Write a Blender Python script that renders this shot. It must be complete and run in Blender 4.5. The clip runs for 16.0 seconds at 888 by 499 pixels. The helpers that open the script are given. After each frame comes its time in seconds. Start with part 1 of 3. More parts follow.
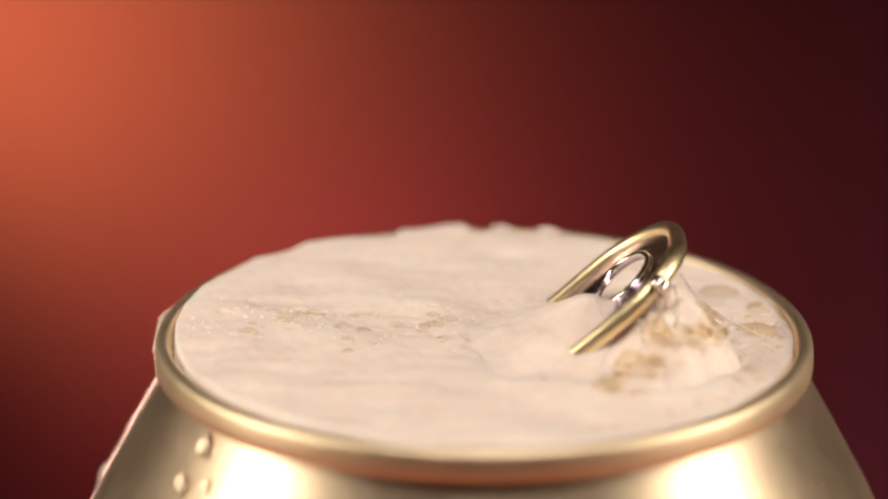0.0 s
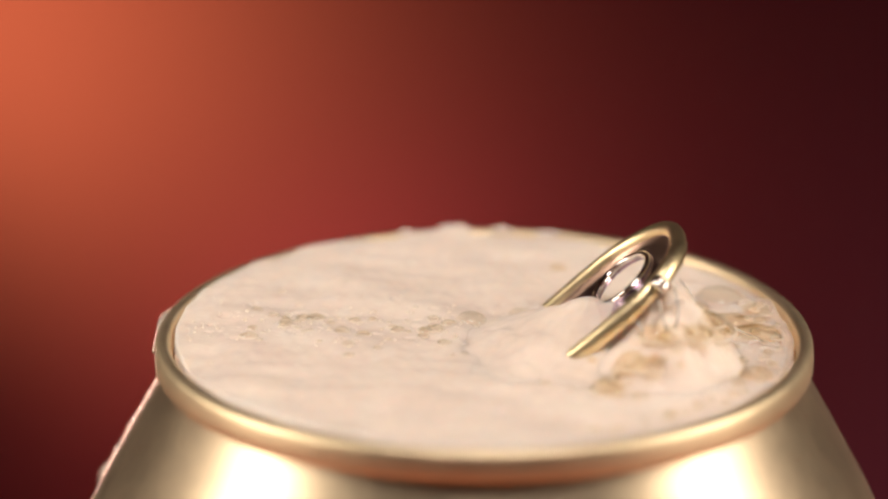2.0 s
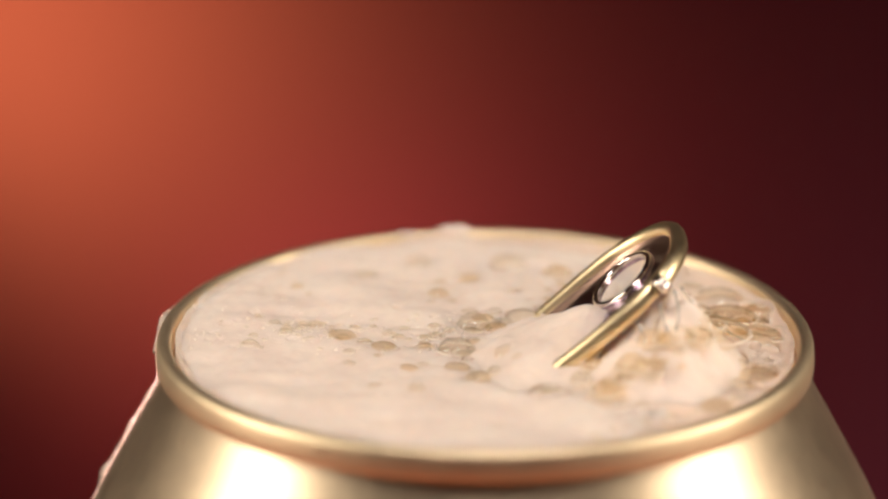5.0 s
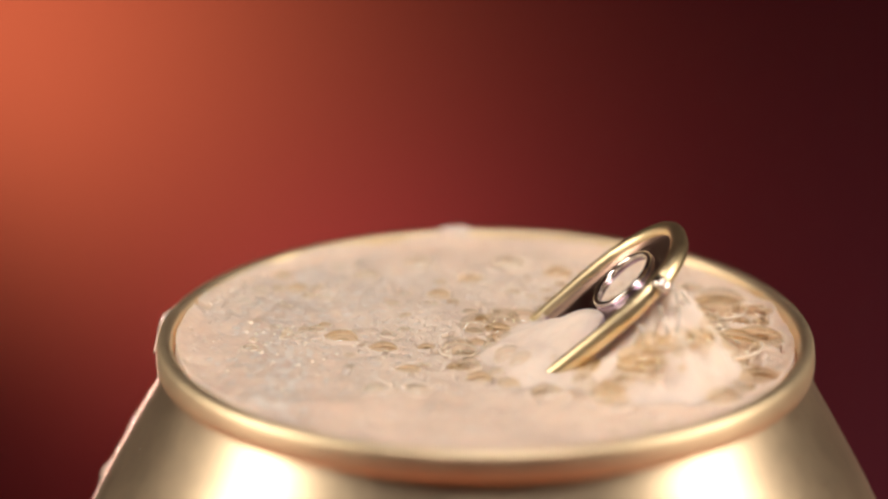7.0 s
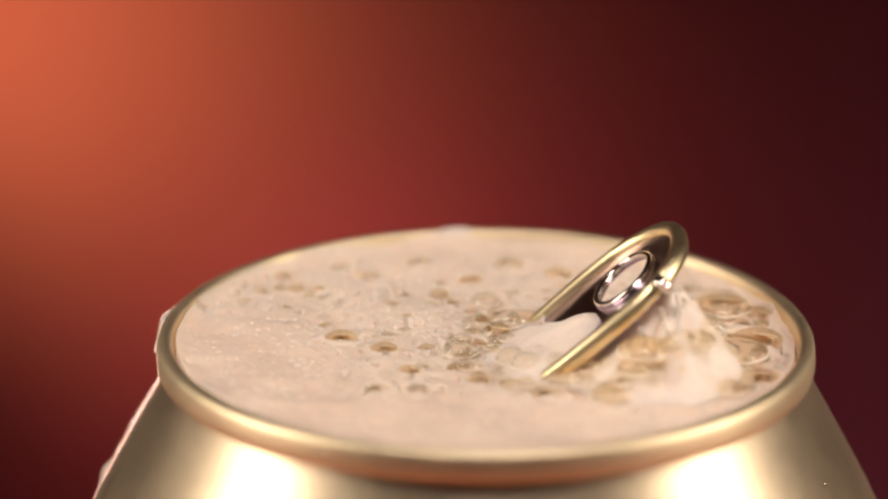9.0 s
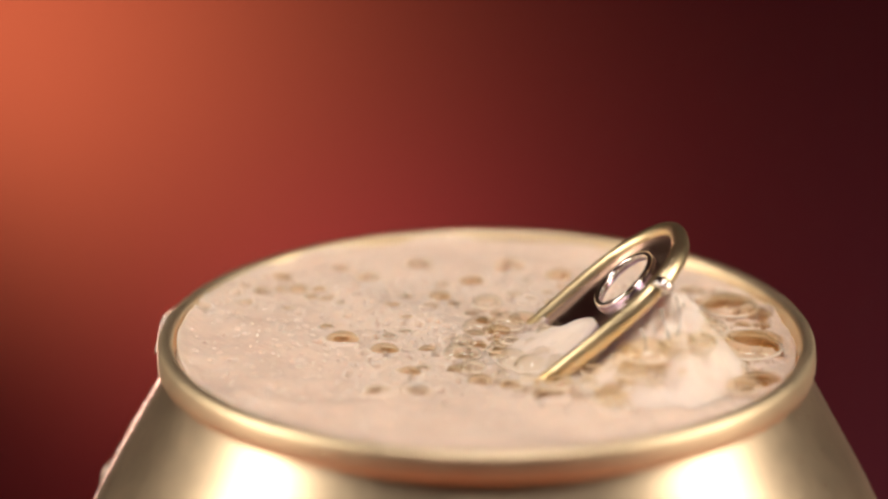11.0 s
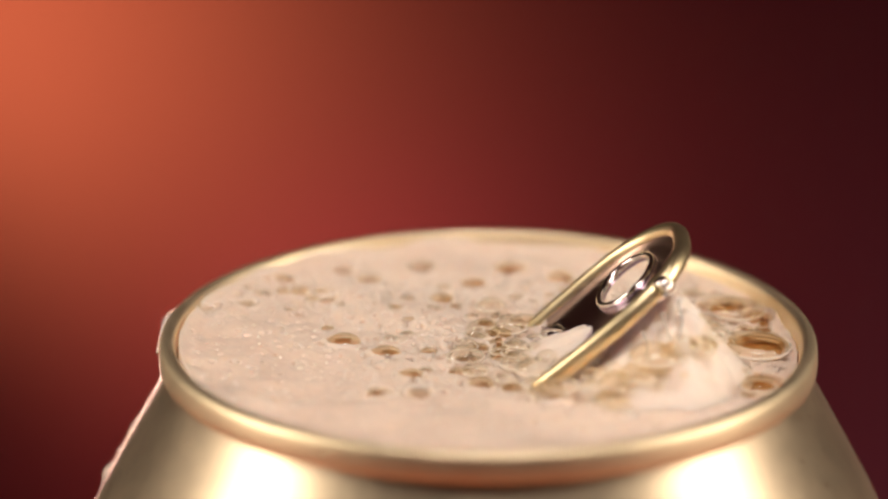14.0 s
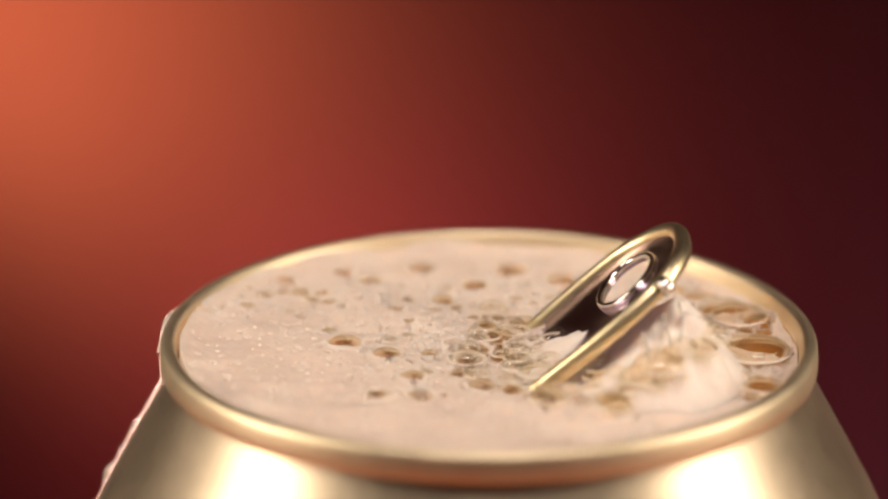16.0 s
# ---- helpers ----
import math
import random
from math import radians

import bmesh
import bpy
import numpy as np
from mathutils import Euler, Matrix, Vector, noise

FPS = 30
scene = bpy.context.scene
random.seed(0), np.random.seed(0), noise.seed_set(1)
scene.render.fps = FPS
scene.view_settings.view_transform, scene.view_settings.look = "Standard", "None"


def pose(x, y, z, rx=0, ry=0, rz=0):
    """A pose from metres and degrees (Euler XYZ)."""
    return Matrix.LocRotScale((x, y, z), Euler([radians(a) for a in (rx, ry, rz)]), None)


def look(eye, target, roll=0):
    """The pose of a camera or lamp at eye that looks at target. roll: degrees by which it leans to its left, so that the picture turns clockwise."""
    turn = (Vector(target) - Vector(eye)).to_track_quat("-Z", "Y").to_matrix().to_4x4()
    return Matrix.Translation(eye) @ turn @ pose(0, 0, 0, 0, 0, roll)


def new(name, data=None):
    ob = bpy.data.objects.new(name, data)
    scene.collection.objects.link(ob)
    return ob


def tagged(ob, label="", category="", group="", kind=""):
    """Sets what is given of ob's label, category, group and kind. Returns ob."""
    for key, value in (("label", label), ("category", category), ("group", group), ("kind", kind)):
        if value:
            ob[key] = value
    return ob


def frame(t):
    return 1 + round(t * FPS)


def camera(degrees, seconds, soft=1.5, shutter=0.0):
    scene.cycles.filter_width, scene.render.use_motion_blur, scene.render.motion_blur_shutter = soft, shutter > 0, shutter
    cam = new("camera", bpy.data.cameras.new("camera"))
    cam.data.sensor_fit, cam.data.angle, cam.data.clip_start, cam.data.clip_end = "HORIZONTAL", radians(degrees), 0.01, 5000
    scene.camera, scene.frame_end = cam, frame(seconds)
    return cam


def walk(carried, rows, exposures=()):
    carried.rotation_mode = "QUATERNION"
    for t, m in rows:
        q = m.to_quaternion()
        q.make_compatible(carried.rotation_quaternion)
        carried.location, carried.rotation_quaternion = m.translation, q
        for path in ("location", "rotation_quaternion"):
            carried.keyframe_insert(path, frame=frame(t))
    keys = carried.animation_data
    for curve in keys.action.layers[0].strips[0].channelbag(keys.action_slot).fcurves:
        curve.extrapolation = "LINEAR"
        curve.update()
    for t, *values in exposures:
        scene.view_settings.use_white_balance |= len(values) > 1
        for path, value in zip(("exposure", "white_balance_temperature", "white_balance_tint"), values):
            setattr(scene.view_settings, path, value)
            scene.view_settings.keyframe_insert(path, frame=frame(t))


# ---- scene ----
RIM = 0.115          # height of the can's rim over the table
MM = 0.001

# ---------------------------------------------------------------- camera
cam = camera(19.93, 16.0, soft=2.4)
cam.data.dof.use_dof = True
cam.data.dof.focus_distance = 0.2085
cam.data.dof.aperture_fstop = 11.5
EYE = (0.0, -0.19675, 0.1866)
AIM = (-0.00365, 0.0, RIM + 0.00675)


def aim(dx, dz):
    """The camera's pose with its aim shifted sideways and up, in millimetres."""
    return look((EYE[0], EYE[1], EYE[2]), (AIM[0] + dx * MM, AIM[1], AIM[2] + dz * MM), -0.113)


walk(cam, [(0.0, aim(0.40, -0.08)), (1.5, aim(0.38, -0.07)), (4.0, aim(0.34, -0.06)), (7.0, aim(0.27, -0.06)),
           (9.0, aim(0.24, -0.06)), (11.5, aim(0.17, -0.01)), (13.0, aim(0.16, 0.0)), (14.0, aim(0.05, 0.0)),
           (15.0, aim(0.04, 0.0)), (16.0, aim(0.0, 0.02))])

# ---------------------------------------------------------------- light
world = bpy.data.worlds.new("studio")
scene.world = world
world.use_nodes = True
world.node_tree.nodes["Background"].inputs[0].default_value = (0.5, 0.22, 0.16, 1)
world.node_tree.nodes["Background"].inputs[1].default_value = 0.02


def area_lamp(name, place, target, width, height, power, colour, spread=75):
    d = bpy.data.lights.new(name, "AREA")
    d.shape, d.size, d.size_y, d.energy, d.color, d.spread = "RECTANGLE", width, height, power, colour, radians(spread)
    ob = new(name, d)
    ob.matrix_world = look(place, target)
    return ob


def point_lamp(name, place, power, colour, radius=0.02):
    d = bpy.data.lights.new(name, "POINT")
    d.energy, d.color, d.shadow_soft_size = power, colour, radius
    ob = new(name, d)
    ob.location = place
    return ob


def spot_lamp(name, place, target, power, colour, degrees, radius=0.01):
    d = bpy.data.lights.new(name, "SPOT")
    d.energy, d.color, d.spot_size, d.spot_blend, d.shadow_soft_size = power, colour, radians(degrees), 1.0, radius
    ob = new(name, d)
    ob.matrix_world = look(place, target)
    return ob


# two strip softboxes beside the can, a smaller one overhead, and gelled lamps on the backdrop
area_lamp("softbox", (-0.46, -0.10, RIM + 0.17), (0, -0.02, RIM), 0.14, 0.48, 0.42, (1.0, 0.85, 0.68))
area_lamp("softbox", (0.46, -0.10, RIM + 0.17), (0, -0.02, RIM), 0.14, 0.48, 0.42, (1.0, 0.85, 0.68))
area_lamp("overhead_softbox", (0.03, -0.24, RIM + 0.58), (0, 0, RIM), 0.32, 0.20, 0.15, (1.0, 0.85, 0.75), 36)
area_lamp("gel_back", (-0.225, 0.74, RIM - 0.26), (0, 0, RIM - 0.01), 0.025, 0.22, 0.16, (1.0, 0.60, 0.50))
spot_lamp("gel_orange", (-0.221, 0.645, -0.031), (-0.165, 0.8, -0.054), 1.22, (1.0, 0.188, 0.078), 98.0)
point_lamp("gel_plum", (0.355, 0.619, -0.334), 0.30, (1.0, 0.18, 0.28))
point_lamp("gel_red", (-0.06, 0.70, -0.18), 0.185, (1.0, 0.085, 0.095), 0.01)

# ---------------------------------------------------------------- materials


def material(name, colour, rough=0.5, metal=0.0, vary=0.12, size=200.0, bump=0.0, bump_size=800.0, **more):
    """A principled surface whose colour and gloss vary at two scales; size and bump_size are in cycles a metre."""
    m = bpy.data.materials.new(name)
    m.use_nodes = True
    n, l = m.node_tree.nodes, m.node_tree.links
    p = n["Principled BSDF"]
    co = n.new("ShaderNodeTexCoord")
    big, small = n.new("ShaderNodeTexNoise"), n.new("ShaderNodeTexNoise")
    big.inputs["Scale"].default_value, small.inputs["Scale"].default_value = size, size * 7
    big.inputs["Detail"].default_value = small.inputs["Detail"].default_value = 4
    for t in (big, small):
        l.new(co.outputs["Object"], t.inputs["Vector"])
    mix = n.new("ShaderNodeMath")
    mix.operation = "MULTIPLY_ADD"
    mix.inputs[1].default_value, mix.inputs[2].default_value = 0.35, 0.0
    l.new(small.outputs["Fac"], mix.inputs[0])
    add = n.new("ShaderNodeMath")
    add.operation = "MULTIPLY_ADD"
    add.inputs[1].default_value = 0.65
    l.new(big.outputs["Fac"], add.inputs[0])
    l.new(mix.outputs[0], add.inputs[2])
    ramp = n.new("ShaderNodeValToRGB")
    ramp.color_ramp.elements[0].position, ramp.color_ramp.elements[1].position = 0.3, 0.7
    ramp.color_ramp.elements[0].color = (*[v * (1 - vary) for v in colour], 1)
    ramp.color_ramp.elements[1].color = (*[min(1, v * (1 + vary)) for v in colour], 1)
    l.new(add.outputs[0], ramp.inputs[0])
    l.new(ramp.outputs[0], p.inputs["Base Color"])
    r = n.new("ShaderNodeMapRange")
    r.inputs["To Min"].default_value, r.inputs["To Max"].default_value = rough * 0.8, min(1, rough * 1.2)
    l.new(add.outputs[0], r.inputs["Value"])
    l.new(r.outputs[0], p.inputs["Roughness"])
    p.inputs["Metallic"].default_value = metal
    p.inputs["Subsurface Radius"].default_value = (1.0, 0.90, 0.80)
    for key, value in more.items():
        p.inputs[key.replace("_", " ")].default_value = value
    if bump:
        b, t = n.new("ShaderNodeBump"), n.new("ShaderNodeTexNoise")
        t.inputs["Scale"].default_value, t.inputs["Detail"].default_value = bump_size, 5
        l.new(co.outputs["Object"], t.inputs["Vector"])
        b.inputs["Strength"].default_value, b.inputs["Distance"].default_value = bump, 0.0002
        l.new(t.outputs["Fac"], b.inputs["Height"])
        l.new(b.outputs[0], p.inputs["Normal"])
    return m


def film_material(name, tint, rough=0.03, ior=1.33):
    """A thin clear film: tinted light goes straight through, the rest is mirrored."""
    m = bpy.data.materials.new(name)
    m.use_nodes = True
    n, l = m.node_tree.nodes, m.node_tree.links
    n.remove(n["Principled BSDF"])
    f, t, g, x = (n.new("ShaderNode" + k) for k in ("LayerWeight", "BsdfTransparent", "BsdfGlossy", "MixShader"))
    f.inputs["Blend"].default_value = 0.5
    p, q = n.new("ShaderNodeMath"), n.new("ShaderNodeMath")
    p.operation, q.operation = "POWER", "MULTIPLY_ADD"
    p.inputs[1].default_value = 3.5
    q.inputs[1].default_value, q.inputs[2].default_value = ior - 0.8, 0.05
    t.inputs[0].default_value = (*tint, 1)
    g.inputs["Roughness"].default_value = rough
    l.new(f.outputs["Facing"], p.inputs[0])
    l.new(p.outputs[0], q.inputs[0])
    l.new(q.outputs[0], x.inputs[0])
    l.new(t.outputs[0], x.inputs[1])
    l.new(g.outputs[0], x.inputs[2])
    l.new(x.outputs[0], n["Material Output"].inputs[0])
    return m


ALUMINIUM = material("brushed_aluminium", (0.81, 0.67, 0.49), 0.385, 1.0, 0.07, 120, 0.06, 900)
GOLD_RIM = material("gold_lacquered_rim", (0.93, 0.785, 0.55), 0.48, 1.0, 0.05, 200, 0.03, 900)
GOLD_TAB = material("gold_lacquered_tab", (0.95, 0.79, 0.50), 0.36, 1.0, 0.08, 300, 0.03, 900)
# the web's plum tint paints in the dark surroundings that bare metal would mirror
WEB = material("plum_reflection_web", (0.58, 0.46, 0.60), 0.17, 1.0, 0.08, 300, 0.05, 1200)
BRIGHT = material("bright_aluminium_edge", (0.88, 0.84, 0.82), 0.14, 1.0, 0.06, 300, 0.05, 1200)
LID = material("gold_lacquered_lid", (0.84, 0.66, 0.38), 0.25, 1.0, 0.06, 200)
FOAM = material("wet_beer_froth", (0.86, 0.695, 0.59), 0.42, 0.0, 0.12, 150, 0.09, 3000, Subsurface_Weight=0.8, Subsurface_Scale=0.0012)
FOAM_FINE = material("dense_beer_froth", (0.905, 0.79, 0.715), 0.55, 0.0, 0.09, 150, 0.06, 2200, Subsurface_Weight=0.8, Subsurface_Scale=0.0012)
BEAD = material("wet_bubble_skin", (0.95, 0.85, 0.74), 0.09, 0.0, 0.05, 300)
BEER = material("amber_beer", (0.62, 0.33, 0.13), 0.12, 0.0, 0.15, 300, 0.1, 900, Subsurface_Weight=0.5, Subsurface_Scale=0.002)
FILM = film_material("bubble_film", (0.97, 0.95, 0.90))
AMBER_FILM = film_material("amber_bubble_film", (0.96, 0.90, 0.79))
# clear liquid whitened in its base colour, in place of bright wet highlights
STRAND = material("glint_whitened_liquid", (0.99, 0.96, 0.91), 0.05, 0.0, 0.02, 300, Transmission_Weight=0.6, IOR=1.33)
WINDOW_FILM = film_material("thick_amber_film", (0.97, 0.92, 0.82))
WATER = material("clear_water", (0.97, 0.96, 0.95), 0.03, 0.0, 0.0, 100, Transmission_Weight=1.0, IOR=1.33)
BACKDROP = material("painted_backdrop", (0.5, 0.5, 0.5), 0.9, 0.0, 0.03, 8)
# red on the unseen room surfaces, added to bounce warm light onto the neck
BOUNCE_RED = material("red_bounce_paint", (0.44, 0.15, 0.09), 0.9, 0.0, 0.15, 6)
# saturated red on the unseen table stands in for red light mirrored in the rim
TABLE = material("red_glow_table", (0.80, 0.20, 0.08), 0.5, 0.0, 0.15, 30)

# ---------------------------------------------------------------- mesh helpers


def link_mesh(name, verts, faces, mat, parent=None, label="", smooth=True):
    me = bpy.data.meshes.new(name)
    me.from_pydata([tuple(v) for v in verts], [], faces)
    me.materials.append(mat)
    me.polygons.foreach_set("use_smooth", [smooth] * len(me.polygons))
    me.update()
    ob = new(name, me)
    ob.parent = parent
    return tagged(ob, label)


def part(name, bm, mat, parent=None, label="", smooth=True):
    """Links a bmesh as one mesh object under a thing or a part."""
    bmesh.ops.recalc_face_normals(bm, faces=bm.faces)
    me = bpy.data.meshes.new(name)
    bm.to_mesh(me)
    bm.free()
    me.materials.append(mat)
    me.polygons.foreach_set("use_smooth", [smooth] * len(me.polygons))
    ob = new(name, me)
    ob.parent = parent
    return tagged(ob, label)


def lathe(profile, n=256, closed=False):
    """A body of revolution from (radius, height) pairs in millimetres."""
    bm = bmesh.new()
    rings = []
    for r, z in profile:
        rings.append([bm.verts.new((r * MM * math.cos(a), r * MM * math.sin(a), z * MM))
                      for a in (2 * math.pi * i / n for i in range(n))] if r > 0 else [bm.verts.new((0, 0, z * MM))])
    pairs = list(zip(rings, rings[1:] + ([rings[0]] if closed else [])))[: len(rings) - (0 if closed else 1)]
    for a, b in pairs:
        for i in range(n):
            j = (i + 1) % n
            q = [a[i % len(a)], a[j % len(a)], b[j % len(b)], b[i % len(b)]]
            bm.faces.new(list(dict.fromkeys(q)))
    return bm


def arc(cx, cz, rx, rz, a0, a1, n):
    return [(cx + rx * math.cos(radians(a0 + (a1 - a0) * i / n)), cz + rz * math.sin(radians(a0 + (a1 - a0) * i / n)))
            for i in range(n + 1)]


def tube(path, radius, n=16, closed=True, flat=1.0):
    """A tube round a path of points in millimetres; radius is a number or a function of the step; flat squeezes it in z."""
    bm = bmesh.new()
    rings, m = [], len(path)
    for i, p in enumerate(path):
        a, b = path[(i - 1) % m if closed else max(i - 1, 0)], path[(i + 1) % m if closed else min(i + 1, m - 1)]
        d = (Vector(b) - Vector(a)).normalized()
        up = Vector((0, 0, 1)) if abs(d.z) < 0.95 else Vector((0, 1, 0))
        s = d.cross(up).normalized()
        u = s.cross(d)
        r = radius(i / m) if callable(radius) else radius
        rings.append([bm.verts.new((Vector(p) + s * r * math.cos(t) + u * r * flat * math.sin(t)) * MM)
                      for t in (2 * math.pi * k / n for k in range(n))])
    for i in range(m if closed else m - 1):
        a, b = rings[i], rings[(i + 1) % m]
        for k in range(n):
            bm.faces.new((a[k], a[(k + 1) % n], b[(k + 1) % n], b[k]))
    if not closed:
        bm.faces.new(rings[0])
        bm.faces.new(rings[-1])
    return bm


def box(x0, x1, y0, y1, z0, z1, bevel=0.0):
    bm = bmesh.new()
    bmesh.ops.create_cube(bm, size=1)
    bmesh.ops.scale(bm, vec=(x1 - x0, y1 - y0, z1 - z0), verts=bm.verts)
    bmesh.ops.translate(bm, vec=((x0 + x1) / 2, (y0 + y1) / 2, (z0 + z1) / 2), verts=bm.verts)
    if bevel:
        bmesh.ops.bevel(bm, geom=bm.edges[:], offset=bevel, segments=2, affect="EDGES")
    return bm


# ---------------------------------------------------------------- the studio
def studio():
    w = 1.6
    for name, b, mat, text in (
            ("wall_north", (-w, w, 0.80, 0.90, -0.75, 1.6), BACKDROP, "plain backdrop wall washed by orange and plum light"),
            ("wall_south", (-w, w, -1.6, -1.5, -0.75, 1.6), BOUNCE_RED, "unseen plain studio wall, reddened to bounce warm light"),
            ("wall_east", (w, w + 0.1, -1.6, 0.9, -0.75, 1.6), BOUNCE_RED, "unseen plain studio wall, reddened to bounce warm light"),
            ("wall_west", (-w - 0.1, -w, -1.6, 0.9, -0.75, 1.6), BOUNCE_RED, "unseen plain studio wall, reddened to bounce warm light"),
            ("floor", (-w - 0.1, w + 0.1, -1.6, 0.9, -0.85, -0.75), BOUNCE_RED, "unseen plain studio floor, reddened to bounce warm light"),
            ("ceiling", (-w - 0.1, w + 0.1, -1.6, 0.9, 1.6, 1.7), BOUNCE_RED, "unseen plain studio ceiling, reddened to bounce warm light")):
        tagged(part(name, box(*b), mat, smooth=False), text, name.split("_")[0], kind="structure")
    table = tagged(new("table"), "unseen table under the beverage can, coloured red to redden the rim's reflection", "table")
    part("tabletop", box(-0.6, 0.6, -0.8, 0.1, -0.03, 0.0, 0.003), TABLE, table, smooth=False)
    for x in (-0.56, 0.56):
        for y in (-0.76, 0.06):
            part("leg", box(x - 0.02, x + 0.02, y - 0.02, y + 0.02, -0.75, -0.03, 0.002), TABLE, table, smooth=False)


studio()

# ---------------------------------------------------------------- the can


TILT = 40.5                      # the raised tab's slope
TAB_AT = (6.4, -0.05)              # a point on the tab's middle line: x, and height over the rim, in millimetres


def tab_outline(a, half, front, back, power):
    """A rounded outline: half width, reach to the finger end and to the nose."""
    c, s = math.cos(a), math.sin(a)
    reach = front if c > 0 else back
    p = 2 / power
    x, y = math.copysign(abs(c) ** p, c) * reach, math.copysign(abs(s) ** p, s) * half
    if y > 0 and x < front * 0.5:
        y *= 1 - 0.022 * (front * 0.5 - x)          # the far side narrows to the nose
    return (x, y)


def can():
    thing = tagged(new("beverage_can"), "opened matte aluminium drink can brimming with froth", "can")
    body = ([(0, 10), (12, 9), (20, 5.5), (23.5, 0.6)] + arc(24.3, 0.7, 0.8, 0.7, 180, 360, 6) +
            [(27, 5), (31, 9)] + arc(30.4, 13, 4.0, 4.0, -40, 0, 6) + [(34.4, 40), (34.4, 70), (34.4, 94)] +
            arc(30.4, 96.0, 4.0, 4.0, 0, 30, 8) + [(32.4, 101.0), (30.6, 104.3), (28.7, 107.7), (27.4, 110.0), (26.7, 111.4), (26.35, 112.2), (26.2, 113.2)])
    part("body", lathe(body), ALUMINIUM, thing, "matte silver-gold body and sloping neck")
    z = RIM / MM
    seam = ([(25.9, z - 2.6), (26.7, z - 2.4)] + arc(26.75, z - 2.05, 0.38, 0.4, -80, 0, 5) +
            [(27.14, z - 1.5), (27.10, z - 1.0)] + arc(26.45, z - 0.72, 0.62, 0.72, 10, 90, 7) +
            arc(26.4, z - 0.6, 0.6, 0.6, 90, 180, 6) + [(25.7, z - 1.5), (25.55, z - 3.0)])
    part("rim", lathe(seam, 320), GOLD_RIM, thing, "rolled gold-coloured rim")
    lid = [(25.75, z - 1.2), (25.5, z - 3.0), (24.6, z - 6.6), (24.0, z - 7.0), (23.2, z - 6.8), (22.8, z - 5.8), (22.3, z - 5.4), (10, z - 5.5), (0, z - 5.5)]
    part("lid", lathe(lid, 192), LID, thing)
    # the raised pull tab, modelled flat along +x and tilted
    tab = tagged(new("pull_tab"), "raised gold pull tab with a finger hole")
    tab.parent = thing
    tab.matrix_basis = Matrix.Translation((TAB_AT[0] * MM, 0, RIM + TAB_AT[1] * MM)) @ pose(0, 0, 0, 0, -TILT, 0) @ pose(0, -0.8 * MM, 0, 0, 0, -0.9)
    n = 160
    angles = [2 * math.pi * i / n for i in range(n)]
    outer = [(*tab_outline(a, 8.12, 12.3, 12.0, 2.6), 0.0) for a in angles]
    part("curl", tube(outer, 0.68, 18, flat=1.15), GOLD_TAB, tab, "curled gold edge")
    # the flat web with the finger hole and the slot behind it
    bm = bmesh.new()
    hole = [(6.4 + 2.7 * math.cos(a), 1.2 + 3.6 * math.sin(a)) for a in angles]
    rim = [tab_outline(a, 7.7, 11.8, 11.5, 2.6) for a in angles]
    mid = [((x * 0.55 + (6.4 + 3.3 * math.cos(a)) * 0.45), (y * 0.55 + (1.2 + 4.3 * math.sin(a)) * 0.45)) for (x, y), a in zip(rim, angles)]
    rows = []
    for zz, ring in ((0.1, rim), (-0.15, mid), (-0.2, [(6.4 + 3.2 * math.cos(a), 1.2 + 4.1 * math.sin(a)) for a in angles]), (-0.3, hole),
                     (-0.6, hole), (-0.6, mid), (-0.5, rim)):
        rows.append([bm.verts.new((x * MM, y * MM, zz * MM)) for x, y in ring])
    for a, b in zip(rows, rows[1:]):
        for i in range(n):
            bm.faces.new((a[i], a[(i + 1) % n], b[(i + 1) % n], b[i]))
    part("web", bm, WEB, tab, "mirror-like bare metal web, tinted with a dark plum reflection")
    part("hole_edge", tube([(6.4 + 2.8 * math.cos(a), 1.2 + 3.7 * math.sin(a), -0.1) for a in angles[::2]], 0.3, 12), BRIGHT, tab, "bright curled edge of the finger hole")
    part("seam_clip", tube([(9.7 + 0.15 * i, -7.3 + 0.12 * i, 0.05) for i in range(5)], 0.78, 14, False), BRIGHT, tab, "bright pinched end of the curl")
    part("rivet", lathe([(0, z - 4.3), (1.6, z - 4.4), (2.2, z - 4.9), (2.3, z - 5.5)], 32), LID, thing)
    return thing


can()

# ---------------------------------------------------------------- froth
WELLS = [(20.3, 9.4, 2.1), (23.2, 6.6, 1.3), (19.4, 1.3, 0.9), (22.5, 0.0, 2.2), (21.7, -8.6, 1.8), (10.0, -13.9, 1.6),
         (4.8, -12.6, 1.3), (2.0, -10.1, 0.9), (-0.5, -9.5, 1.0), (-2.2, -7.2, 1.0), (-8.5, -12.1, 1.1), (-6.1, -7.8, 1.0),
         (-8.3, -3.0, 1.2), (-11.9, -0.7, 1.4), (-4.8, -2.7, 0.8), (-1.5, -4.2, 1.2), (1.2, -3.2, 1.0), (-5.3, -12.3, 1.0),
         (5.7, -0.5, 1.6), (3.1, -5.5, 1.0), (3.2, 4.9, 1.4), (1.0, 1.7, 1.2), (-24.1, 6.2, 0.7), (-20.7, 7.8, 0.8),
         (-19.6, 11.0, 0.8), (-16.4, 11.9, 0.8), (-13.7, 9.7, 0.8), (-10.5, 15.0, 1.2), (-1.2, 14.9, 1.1)]
